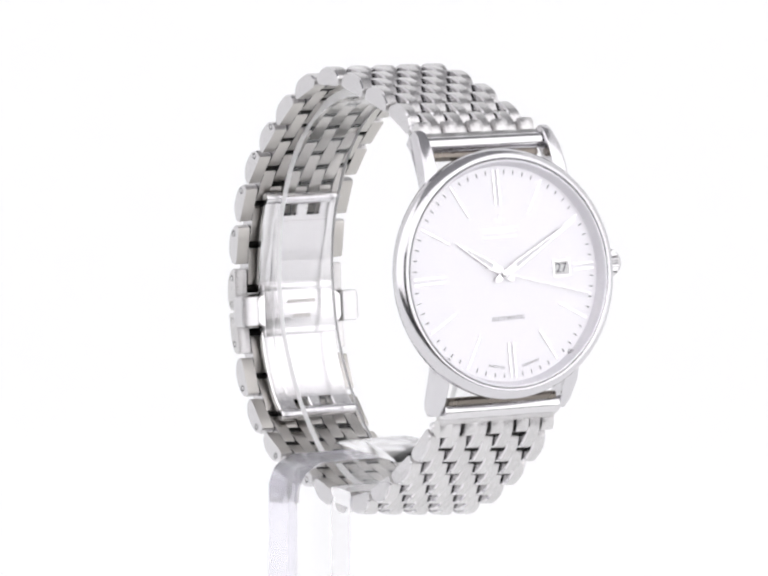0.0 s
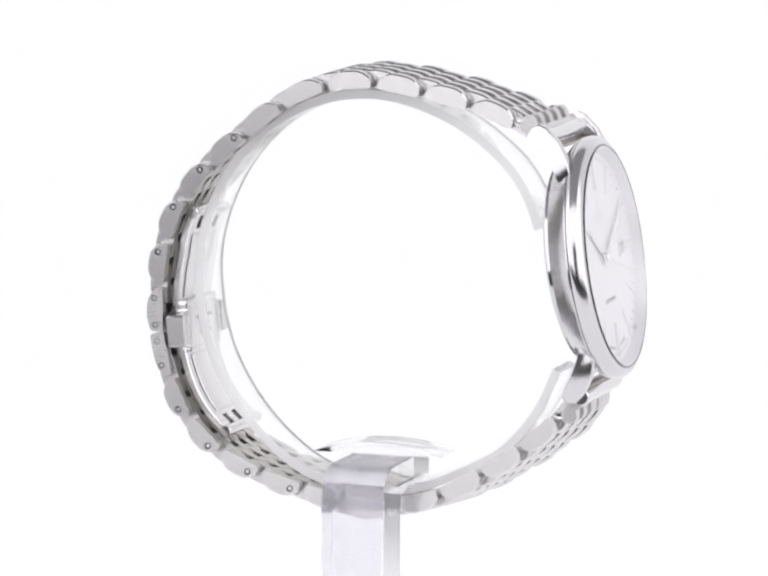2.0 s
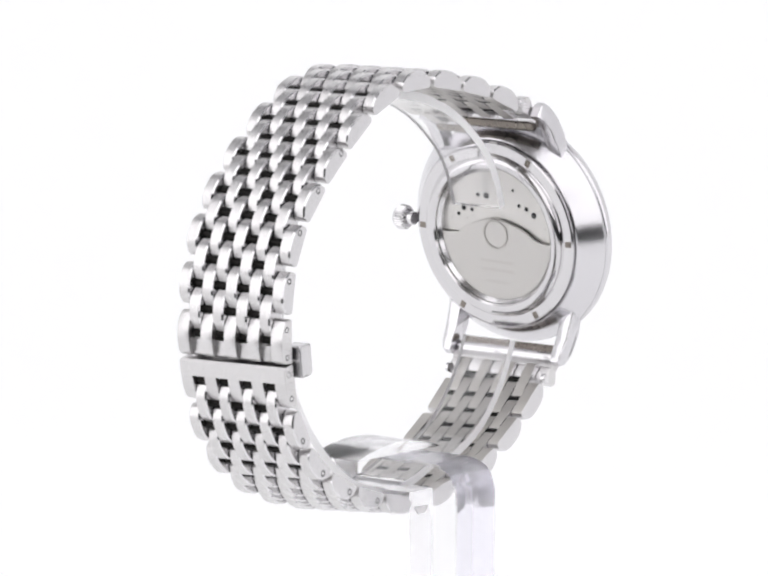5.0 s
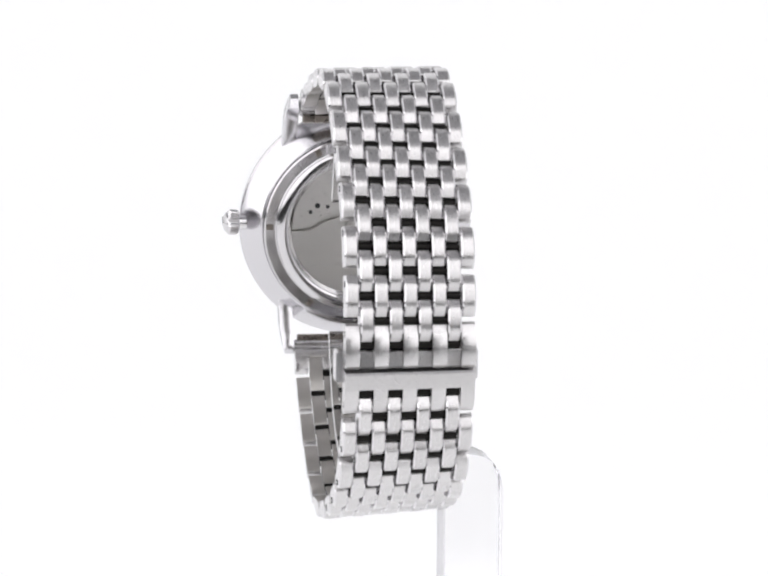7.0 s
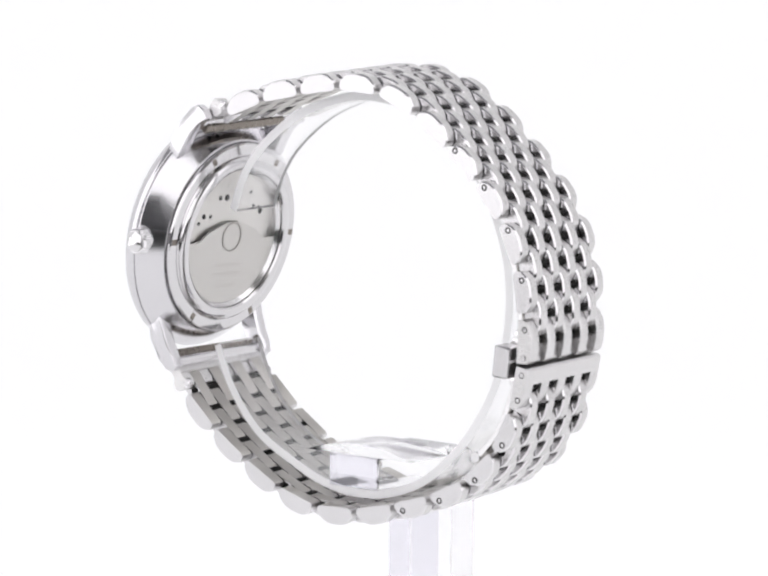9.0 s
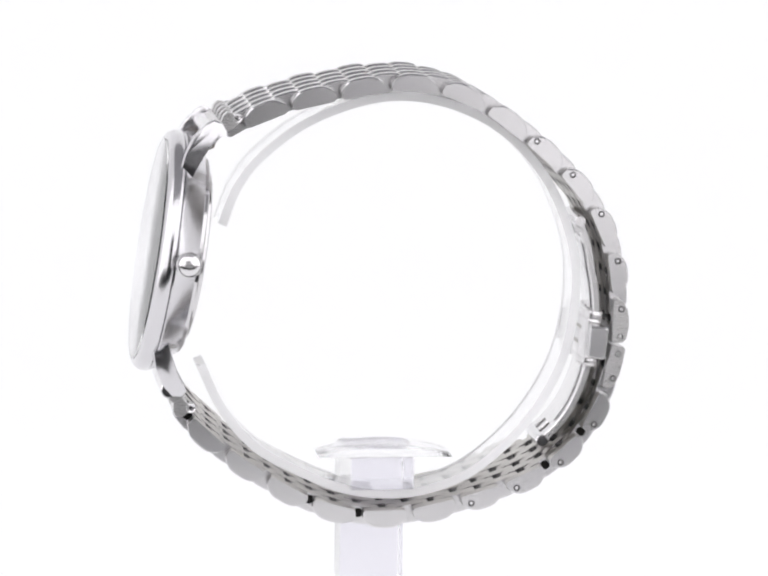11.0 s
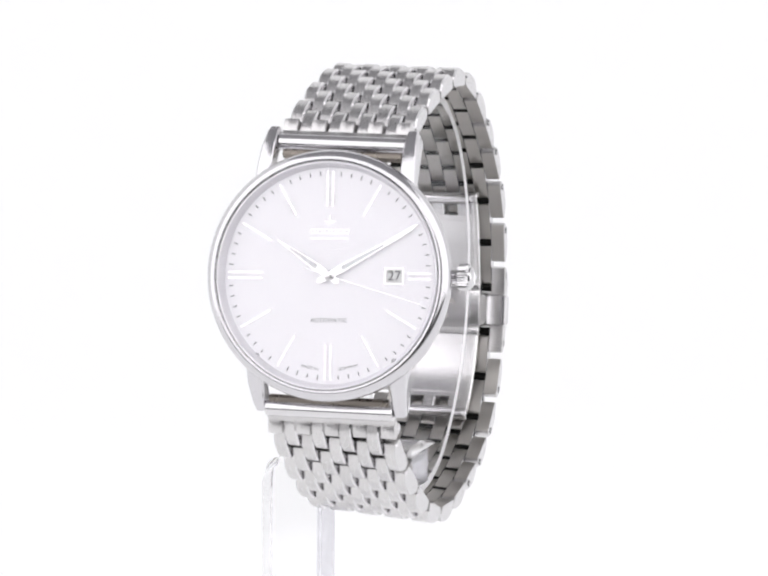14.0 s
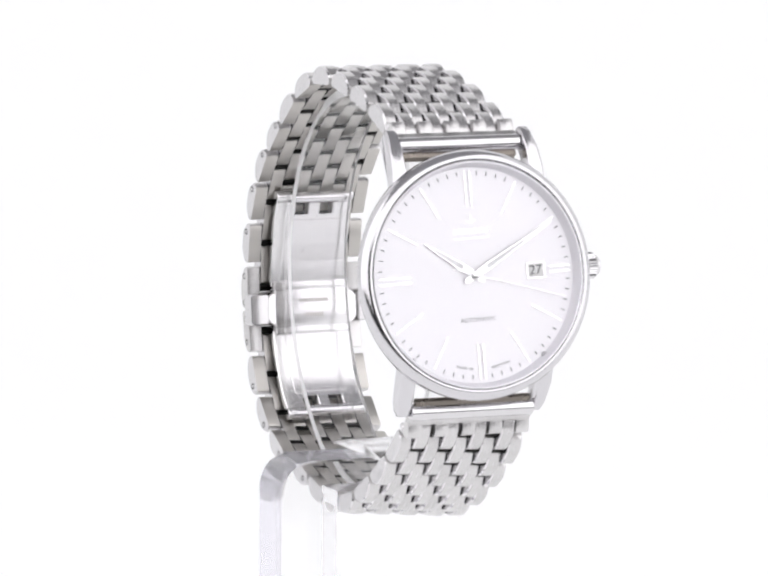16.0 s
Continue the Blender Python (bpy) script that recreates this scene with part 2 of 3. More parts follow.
# ---- the stand ----
def display_stand():
    root = new("display_stand")
    tagged(root, "clear acrylic watch stand with a C-shaped collar", "stand")
    up = Matrix.Translation((ASIDE, 0, HEIGHT / MM))
    arm = Matrix.Translation((ASIDE + 0.7, -0.3, HEIGHT / MM))
    # bent block: the leg rises beside the bracelet, its arm reaches in over the lowest links
    out = [(-10.9, -HEIGHT / MM), (-20.2, -HEIGHT / MM)]
    out += [(-20.2 + 5.2 * (1 - math.cos(a)), -37.5 + 5.2 * math.sin(a)) for a in [i * math.pi / 20 for i in range(0, 11)]]
    out += [(4.4, -32.3), (4.4, -37.3), (-10.9, -37.3)]
    bm = bmesh.new()
    rings = []
    for y, inset in ((-5.3, 0.25), (-5.05, 0), (4.45, 0), (4.7, 0.25)):
        rings.append([bm.verts.new((x + (inset if x < -19.5 else -inset if x > 4 else 0), y, z - (inset if z > -33 else 0))) for x, z in out])
    n = len(out)
    for a, b in zip(rings, rings[1:]):
        for i in range(n):
            j = (i + 1) % n
            bm.faces.new((a[i], a[j], b[j], b[i]))
    bm.faces.new(rings[0])
    bm.faces.new(rings[-1])
    bracket = part("bracket", bm, [ACRYLIC, EDGE], root, "clear bent acrylic leg and arm", arm)
    bracket.visible_shadow = False
    # side and top faces take the painted reflection tint
    for p in bracket.data.polygons:
        p.material_index = 1 if abs(p.normal.y) < 0.5 else 0
    # the open collar, a strip bent to a C whose gap faces the case back; it passes under the arm
    knots = [(-25.2, 4.2), (-23.0, 9.8), (-19.4, 14.5), (-12.8, 19.5), (-5.2, 22.6), (2.0, 23.7), (10.0, 22.3), (18.0, 18.0), (24.5, 10.5), (28.3, 1.0), (28.8, -8.0),
             (26.5, -18.0), (21.0, -27.0), (13.5, -33.8), (6.5, -36.7), (0.0, -37.4), (-6.5, -36.5), (-13.0, -33.9), (-20.0, -30.0), (-25.2, -24.0), (-28.4, -17.2)]
    line = smooth_line(knots, 6)
    path = []
    for i, (y, z) in enumerate(line):
        (y0, z0), (y1, z1) = line[max(i - 1, 0)], line[min(i + 1, len(line) - 1)]
        d = math.hypot(y1 - y0, z1 - z0)
        path.append((y, z, -(z1 - z0) / d, (y1 - y0) / d))
    bm = strip(path, 9.6, 1.4, None, 0.02)
    collar = part("collar", bm, [THIN, FROST], root, "clear acrylic C-shaped collar", up)
    collar.visible_shadow = False
    for p in collar.data.polygons:
        p.material_index = 1 if abs(p.normal.x) > 0.4 else 0
    # a lens-shaped saddle on the arm
    rim = [(10.5 * u, -32.28 + 1.8 * (1 - u * u)) for u in [i / 10 for i in range(10, -11, -1)]]
    saddle = part("saddle", prism(rim, -4.6, 4.6, 0.1), SADDLE, root, "low clear lens-shaped saddle", up)
    saddle.visible_shadow = False
    return root


# ---- the bracelet's line ----
COEF = [33.53, -0.559, -0.941, 1.143, -0.877, 0.002, -0.397, -0.207, -0.078, 0.168, -0.189, -0.314, 0.599]
CENTRE_Z = -6.0


def ring_point(a):
    r = COEF[0] + sum(COEF[2 * k - 1] * math.cos(k * a) + COEF[2 * k] * math.sin(k * a) for k in range(1, len(COEF) // 2 + 1))
    return r * math.cos(a), r * math.sin(a) + CENTRE_Z


def ring_table(a0=2.356, a1=-2.6917, n=3000):
    pts = [ring_point(a0 + (a1 - a0) * i / n) for i in range(n + 1)]
    dist = [0.0]
    for p, q in zip(pts, pts[1:]):
        dist.append(dist[-1] + math.hypot(q[0] - p[0], q[1] - p[1]))
    return pts, dist


PTS, DIST = ring_table()
LINKS = 22
PITCH = 7.5             # nominal length of a link


def arc(k):
    """Length along the line to joint k: the six links next to either lug are longer than the removable ones."""
    return 2.15 + 7.7 * min(k, 6) + 7.2 * min(max(k - 6, 0), 10) + 7.55 * max(k - 16, 0)


def along(s):
    """Point of the bracelet's inner line, s in nominal mm from the first joint."""
    # backward shift of the loop, fitted to its outline in view
    push = -0.9 * sway(s)
    s = min(max(arc(s / PITCH), 0.0), DIST[-1])
    i = min(int(np.searchsorted(DIST, s)), len(PTS) - 1)
    if i == 0:
        return PTS[0]
    k = (s - DIST[i - 1]) / max(DIST[i] - DIST[i - 1], 1e-9)
    return PTS[i - 1][0] + (PTS[i][0] - PTS[i - 1][0]) * k + push, PTS[i - 1][1] + (PTS[i][1] - PTS[i - 1][1]) * k


def twist(s):
    """How far the links lean about the line, in degrees, to fit the camera's view."""
    return float(np.interp(s / PITCH, (0, 3, 6, 10, 19, 22), (1.4, 0.9, -2.0, -3.0, -4.8, -4.5)))


def sway(s):
    """How far the loop is shifted aside to fit the camera's view, in mm; most at the clasp."""
    return -0.5 * math.sin(math.pi * min(max(s / (LINKS * PITCH), 0.0), 1.0)) ** 2


def station(s, reach):
    """Pose on the line: x across the bracelet, y along it, z outward. The loop's twist is fitted to the camera's view.
    """
    (y0, z0), (y1, z1) = along(s - reach), along(s + reach)
    ym, zm = (y0 + y1) / 2, (z0 + z1) / 2
    ty, tz = y1 - y0, z1 - z0
    d = math.hypot(ty, tz)
    ty, tz = ty / d, tz / d
    oy, oz = -tz, ty
    if oy * ym + oz * (zm - CENTRE_Z) < 0:
        oy, oz = -oy, -oz
    x = Vector((0, ty, tz)).cross(Vector((0, oy, oz)))
    return Matrix(((x.x, 0, 0, sway(s)), (x.y, ty, oy, ym), (x.z, tz, oz, zm), (0, 0, 0, 1))) @ Matrix.Rotation(radians(twist(s)), 4, "Y")


LIFT = Matrix.Translation((ASIDE, 0, BASE))


def link_mesh(length, width, high, low):
    half = length / 2
    prof = [(-half + 0.55, 0.0), (half - 0.55, 0.0), (half - 0.2, 0.15), (half, 0.55), (half, low - 0.5), (half - 0.12, low - 0.15)]
    n = 10
    top = half - 0.32
    for i in range(n + 1):
        u = top * (1 - 2 * i / n)
        prof.append((u, low + (high - low) * (1 - abs(u / top) ** 3.2)))
    prof += [(-half + 0.12, low - 0.15), (-half, low - 0.5), (-half, 0.55), (-half + 0.2, 0.15)]
    bm = bmesh.new()
    c = 0.24
    rings = []
    for x, inset in ((-width / 2, c), (-width / 2 + c, 0), (width / 2 - c, 0), (width / 2, c)):
        rings.append([bm.verts.new((x, u * (1 - inset * (0.5 if v > 0.8 else 0.0) / half), v - inset * max(0.0, (v - 0.8) / (high - 0.8)))) for u, v in prof])
    m = len(prof)
    for a, b in zip(rings, rings[1:]):
        for i in range(m):
            j = (i + 1) % m
            bm.faces.new((a[i], a[j], b[j], b[i]))
    bm.faces.new(rings[0])
    bm.faces.new(rings[-1])
    for f in bm.faces:
        f.material_index = 0
    me = mesh_of("link", bm, [SATIN, SIDE, INNER, POLISH], None, 28)
    for p in me.polygons:
        if abs(p.normal.x) > 0.9:
            p.material_index = 1
        elif p.normal.z < -0.8:
            p.material_index = 2
        elif abs(p.normal.x) > 0.3:
            p.material_index = 3
    return me


def bracelet(watch):
    body = new("bracelet")
    body.parent = watch
    tagged(body, "satin steel nine-row link bracelet on cross pins")
    # thick black pins fill the gaps and clasp slots with painted shade
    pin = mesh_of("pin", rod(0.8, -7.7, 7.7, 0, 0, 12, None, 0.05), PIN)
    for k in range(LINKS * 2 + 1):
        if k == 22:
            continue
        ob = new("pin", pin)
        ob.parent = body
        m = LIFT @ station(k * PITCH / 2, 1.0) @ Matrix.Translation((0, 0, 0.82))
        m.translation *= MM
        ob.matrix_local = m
    column = 20.0 / 9
    plain = link_mesh(7.62 - 0.72, column - 0.13, 2.9, 1.75)
    short = link_mesh(7.2 - 0.78, column - 0.13, 2.9, 1.75)
    placed = []
    for k in range(1, LINKS + 1):
        if k not in (11, 12):
            placed += [((k - 0.5) * PITCH, c) for c in (-4, -2, 0, 2, 4)]
    for k in range(0, LINKS + 1):
        if k != 11:
            placed += [(k * PITCH, c) for c in (-3, -1, 1, 3)]
    for s, c in placed:
        ob = new("link", short if 6 * PITCH < s < 16 * PITCH else plain)
        ob.parent = body
        m = LIFT @ station(s, PITCH * 0.45) @ Matrix.Translation((c * column, 0, 0))
        m.translation *= MM
        ob.matrix_local = m
    # pin heads in the side faces of the removable links
    ring = lathe([(0.29, -0.05), (0.33, 0.015), (0.45, 0.03), (0.5, 0.0), (0.5, -0.3), (0.29, -0.3)], 16, True)
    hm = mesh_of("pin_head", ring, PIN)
    core = mesh_of("pin_core", lathe([(0.0, 0.05), (0.16, 0.04), (0.24, -0.02), (0.26, -0.2)], 14), POLISH)
    for k in (6.2, 7.24, 8.24, 9.26, 10.26, 10.84, 11.2, 11.72, 12.72, 13.72, 14.74, 15.74):
        for side in (-1, 1):
            m = LIFT @ station(k * PITCH, 1.5) @ Matrix.Translation((side * 9.96, 0, 1.4)) @ Matrix.Rotation(radians(90 * side), 4, "Y")
            m.translation *= MM
            for name, me in (("pin_head", hm), ("pin_core", core)):
                ob = new(name, me)
                ob.parent = body
                ob.matrix_local = m
    return body


def clasp(watch):
    """Solid slotted end plates outside; folding blades, middle block and pushers inside."""
    mid = 11 * PITCH
    ASIDE_CLASP = LIFT @ Matrix.Translation((sway(mid), 0, 0))
    # middle block
    st = station(mid, 4.0)
    body = part("clasp", block(-6.6, 6.6, -3.1, 3.1, -3.2, -0.9, 0.3), BLADE, watch, "polished steel folding clasp", LIFT @ st)
    bm = bmesh.new()
    for dy in (-1.2, 1.2):
        block(-2.6 if dy < 0 else -1.6, 2.6 if dy < 0 else 1.6, dy - 0.3, dy + 0.3, -3.215, -3.18, 0, bm)
    part("engraving", bm, FAINT, body, "faint engraved bars", LIFT @ st)
    for side in (-1, 1):
        lobe = [(side * (6.3 + 1.9 * math.sin(math.pi * i / 14)), -2.7 * math.cos(math.pi * i / 14)) for i in range(15)]
        part("guard", prism(lobe, -3.1, -1.0, 0.15, "z"), BLADE, body, "rounded guard beside the release button", LIFT @ st)
    column = 20.0 / 9
    for sign, name in ((-1, "end_plate"), (1, "end_plate")):
        # plate reaches from the joint with the links to the closing line
        st = station(mid + sign * PITCH * 0.5, PITCH * 0.42)
        f = sign
        bm = bmesh.new()
        half = 3.6
        y_in, y_out = -f * (half - 0.10), f * (half - 0.25)
        root = -f * (half - 2.7)
        lid = 1.75 if sign < 0 else 2.5
        prof = [(y_in, 0.15), (y_in, lid - 0.4), (y_in + f * 0.3, lid - 0.05), (root, lid), (root, 0.1)]
        prism(prof, -9.98, 9.98, 0.12, "x", bm)
        for c in (-4, -2, 0, 2, 4):
            w = column - 0.07
            if sign < 0:
                tooth = [(y_in + f * 0.03, 0.2), (y_in + f * 0.03, 1.9), (y_in + f * 0.5, 2.4), (y_in + f * 2.2, 2.75), (y_in + f * 3.8, 2.75), (y_out - f * 1.6, 2.45), (y_out - f * 0.3, 1.6), (y_out, 0.9), (y_out - f * 0.2, 0.15)]
            else:
                tooth = [(root - f * 0.02, 0.1), (root - f * 0.02, 2.47), (root + f * 1.6, 2.4), (y_out - f * 1.2, 2.1), (y_out - f * 0.3, 1.5), (y_out, 0.9), (y_out - f * 0.2, 0.15)]
            part("clasp_tooth", prism(tooth, c * column - w / 2, c * column + w / 2, 0.12, "x"), SATIN, body, "", LIFT @ st, 25)
        part(name, bm, SATIN, body, "slotted satin steel clasp end plate", LIFT @ st, 25)
        # blade
        path = []
        for i in range(17):
            s = mid + sign * (3.9 + (PITCH * 2.75 - 3.9) * i / 16)
            m = station(s, 1.0)
            d = -2.5 + 0.5 * abs(i - 8) / 8 if sign < 0 else -2.4
            path.append((m.translation.y + m[1][2] * d, m.translation.z + m[2][2] * d, m[1][2], m[2][2]))
        blade = part("blade", strip(path[:14], 13.0, 1.2), BLADE, body, "bright curved clasp blade", ASIDE_CLASP)
        rib = [(y - a * 0.22, z - b * 0.22, a, b) for y, z, a, b in path[1:13]]
        part("rib", strip(rib, 8.8, 0.4), BLADE, blade, "raised middle of the blade", ASIDE_CLASP)
        bm = bmesh.new()
        for x0, x1 in ((-6.5, -3.2), (-1.0, 1.0), (3.2, 6.5)):
            q = [(y, z, a, b) for y, z, a, b in path[13:]]
            tmp = strip(q, x1 - x0, 1.2)
            bmesh.ops.translate(tmp, vec=((x0 + x1) / 2, 0, 0), verts=tmp.verts)
            me = bpy.data.meshes.new("fork")
            tmp.to_mesh(me)
            tmp.free()
            bm.from_mesh(me)
            bpy.data.meshes.remove(me)
        part("fork", bm, BLADE, blade, "forked blade end", ASIDE_CLASP)
        y, z, a, b = path[-1]
        part("hinge", rod(0.95, -6.6, 6.6, y + a * 0.6, z + b * 0.6, 16), POLISH, blade, "hinge bar", ASIDE_CLASP)
        st = station(mid + sign * 3.9, 1.0)
        part("hinge", block(-6.5, 6.5, -0.72, 0.72, -3.05, -0.8, 0.25), BLADE, body, "hinge barrel", LIFT @ st)
    st = station(mid, 4.0)
    for side in (-1, 1):
        pts = [(-2.3, -3.4), (2.3, -3.4), (2.5, -3.0), (2.5, -0.9), (2.3, -0.5), (-2.3, -0.5), (-2.5, -0.9), (-2.5, -3.0)]
        bm = prism(pts, 7.8, 10.9, 0.3)
        block(6.2, 8.2, -1.9, 1.9, -2.9, -0.9, 0.2, bm)
        part("pusher", bm, SIDE, body, "polished clasp release button", LIFT @ st @ Matrix.Diagonal((side, 1, 1, 1)))


# ---- the head ----
TILT, ROLL, YAW = 8.8, 2.0, 0.8
HEAD = LIFT @ Matrix.Translation((0, -35.1, 0.0)) @ Matrix(((1, 0, 0, 0), (0, math.sin(radians(TILT)), -math.cos(radians(TILT)), 0),
       (0, math.cos(radians(TILT)), math.sin(radians(TILT)), 0), (0, 0, 0, 1))) @ Matrix.Rotation(radians(YAW), 4, "Y") @ Matrix.Rotation(radians(ROLL), 4, "Z")


def radial(r0, r1, half, degrees, z0, z1, shift=0.0, ridge=True):
    """A baton marker along a radius, degrees clockwise from twelve."""
    bm = bmesh.new()
    lo = [(-half, r0), (half, r0), (half, r1), (-half, r1)]
    a = [bm.verts.new((x + shift, y, z0)) for x, y in lo]
    if ridge:
        b = [bm.verts.new((shift, r0 + half, z1)), bm.verts.new((shift, r1 - half, z1))]
        bm.faces.new((a[0], a[1], b[0]))
        bm.faces.new((a[1], a[2], b[1], b[0]))
        bm.faces.new((a[2], a[3], b[1]))
        bm.faces.new((a[3], a[0], b[0], b[1]))
    else:
        b = [bm.verts.new((x + shift, y, z1)) for x, y in lo]
        for i in range(4):
            bm.faces.new((a[i], a[(i + 1) % 4], b[(i + 1) % 4], b[i]))
        bm.faces.new(b)
    bm.faces.new(a)
    bmesh.ops.rotate(bm, matrix=Matrix.Rotation(radians(-degrees), 3, "Z"), verts=bm.verts)
    return bm


def hand(length, tail, wide, z, degrees):
    """A flat tapered pointer with bevelled flanks."""
    outline = [(0.0, -tail), (wide * 0.75, -tail + 0.5), (wide, 2.4), (wide * 0.42, length - 2.0), (0.06, length), (-0.06, length), (-wide * 0.42, length - 2.0), (-wide, 2.4), (-wide * 0.75, -tail + 0.5)]
    bm = prism(outline, z + 0.05, z + 0.12, 0, "z")
    bmesh.ops.rotate(bm, matrix=Matrix.Rotation(radians(-degrees), 3, "Z"), verts=bm.verts)
    return bm


def inlay(start, end, wide, z, degrees):
    """The pale filling along a pointer."""
    outline = [(-wide, start), (wide, start), (wide * 0.45, end), (-wide * 0.45, end)]
    bm = prism(outline, z + 0.10, z + 0.14, 0, "z")
    bmesh.ops.rotate(bm, matrix=Matrix.Rotation(radians(-degrees), 3, "Z"), verts=bm.verts)
    return bm


def head(watch):
    case = part("case", lathe([(16.9, -0.66), (18.55, -0.66), (18.74, -0.75), (18.74, -0.95), (18.3, -1.55), (17.4, -2.6), (16.4, -3.7), (15.85, -4.3), (15.65, -4.38), (15.5, -4.3), (15.45, -3.4), (14.7, -3.4), (14.7, -3.0), (16.9, -3.0)], 128, True),
                CASE, watch, "polished stainless steel round watch case", HEAD, 14)
    part("bezel", lathe([(17.0, 0.02), (17.18, 1.2), (17.26, 1.74), (17.42, 1.86), (17.8, 1.86), (18.4, 1.5), (18.85, 0.85), (18.97, 0.2), (18.95, -0.45), (18.86, -0.55), (17.0, -0.55)], 160, True),
         CASE, watch, "polished rounded steel bezel", HEAD, 50)
    part("inner_ring", lathe([(16.98, 0.02), (16.3, 0.02), (16.95, 1.70), (17.16, 1.70)], 128, True), SILVER, watch, "pale satin ring between dial and bezel", HEAD)
    dial = part("dial", lathe([(0, 0.0), (16.75, 0.0), (16.75, -0.4), (0, -0.4)], 96), SILVER, watch, "silver white sunburst watch dial", HEAD)
    for h in range(12):
        deg = h * 30
        if h in (0, 6, 9):
            for s in (-0.42, 0.42):
                part("hour_marker", radial(10.4, 15.75, 0.16, deg, 0.0, 0.16, s, False), MARK, dial, "", HEAD, 10)
        elif h == 3:
            for s in (-0.42, 0.42):
                part("hour_marker", radial(12.3, 15.75, 0.16, deg, 0.0, 0.16, s, False), MARK, dial, "", HEAD, 10)
        else:
            part("hour_marker", radial(10.4, 15.75, 0.17, deg, 0.0, 0.16, 0, False), MARK, dial, "polished steel baton hour marker", HEAD, 10)
    for i in range(60):
        if i % 5:
            part("minute_mark", radial(15.1, 15.75, 0.075, i * 6, 0.0, 0.03, 0, False), PRINT, dial, "", HEAD)
    # date window at three
    win = bmesh.new()
    for b in ((8.55, 11.65, -1.30, -1.02), (8.55, 11.65, 1.02, 1.30), (8.55, 8.83, -1.02, 1.02), (11.37, 11.65, -1.02, 1.02)):
        block(b[0], b[1], b[2], b[3], 0.0, 0.14, 0, win)
    date = part("date_window", win, MARK, dial, "polished square date window frame", HEAD, 20)
    part("date_disc", block(8.83, 11.37, -1.02, 1.02, 0.004, 0.02), WHITE_DISC, date, "", HEAD)
    part("date_number", lettering("27", 2.05), PRINT, date, "dark date number", HEAD @ Matrix.Translation((10.1, 0.0, 0.045)))
    # maker's mark as plain shapes
    bm = bmesh.new()
    block(-0.09, 0.09, 7.9, 9.1, 0.0, 0.08, 0, bm)
    for s in (-1, 1):
        prism([(0.0, 7.75), (s * 1.05, 8.35), (s * 0.75, 8.30), (0.0, 8.05)], 0.0, 0.07, 0, "z", bm)
    for x in (-2.6, -1.55, -0.5, 0.55, 1.6, 2.6):
        for b in ((x - 0.38, x + 0.38, 6.30, 6.40), (x - 0.38, x + 0.38, 6.95, 7.05), (x - 0.38, x - 0.28, 6.40, 6.95), (x + 0.28, x + 0.38, 6.40, 6.95)):
            block(*b, 0.0, 0.03, 0, bm)
    for i in range(11):
        block(-3.0 + 0.55 * i, -2.62 + 0.55 * i, 5.48, 5.70, 0.0, 0.025, 0, bm)
    part("maker_mark", bm, MARK, dial, "small grey maker's mark drawn as plain shapes", HEAD)
    part("dial_print", lettering("AUTOMATIC", 0.92, 1.12), PRINT, dial, "grey AUTOMATIC lettering", HEAD @ Matrix.Translation((0, -6.75, 0.02)))
    part("dial_print", lettering("MADE IN", 0.62, 1.15), PRINT, dial, "tiny grey lettering", HEAD @ Matrix.Rotation(radians(-11.5), 4, "Z") @ Matrix.Translation((0, -14.15, 0.02)))
    part("dial_print", lettering("GERMANY", 0.62, 1.15), PRINT, dial, "tiny grey lettering", HEAD @ Matrix.Rotation(radians(13), 4, "Z") @ Matrix.Translation((0, -14.15, 0.02)))
    # hour, minute and second pointers
    hour = part("hour_hand", hand(9.6, 2.0, 0.66, 0.2, 303.5), MARK, watch, "polished steel hour hand near ten", HEAD, 5)
    part("inlay", inlay(2.3, 7.4, 0.36, 0.2, 303.5), LUME, hour, "pale filling", HEAD, 5)
    minute = part("minute_hand", hand(15.1, 2.2, 0.62, 0.38, 61.3), MARK, watch, "polished steel minute hand near two", HEAD, 5)
    part("inlay", inlay(2.3, 9.8, 0.32, 0.38, 61.3), LUME, minute, "pale filling", HEAD, 5)
    sec = radial(-4.0, 15.2, 0.07, 106.4, 0.58, 0.64, 0, False)
    block(-0.1, 0.1, -0.1, 0.1, 0.54, 0.62, 0, sec)
    part("second_hand", sec, MARK, watch, "thin steel second hand", HEAD)
    part("hand_hub", lathe([(0, 0.0), (0.75, 0.0), (0.75, 0.66), (0.55, 0.8), (0, 0.84)], 24), MARK, watch, "", HEAD)
    # glass
    dome = [(0, 2.25)] + [(17.22 * math.sin(radians(a)) / math.sin(radians(12)), 2.25 - 0.22 * (math.sin(radians(a)) / math.sin(radians(12))) ** 2) for a in (2, 4, 6, 8, 10, 12)]
    under = [(17.18, 1.76), (0, 1.9)]
    ob = part("crystal", lathe(dome + under, 96), SAPPHIRE, watch, "clear domed watch glass", HEAD)
    ob.visible_shadow = False
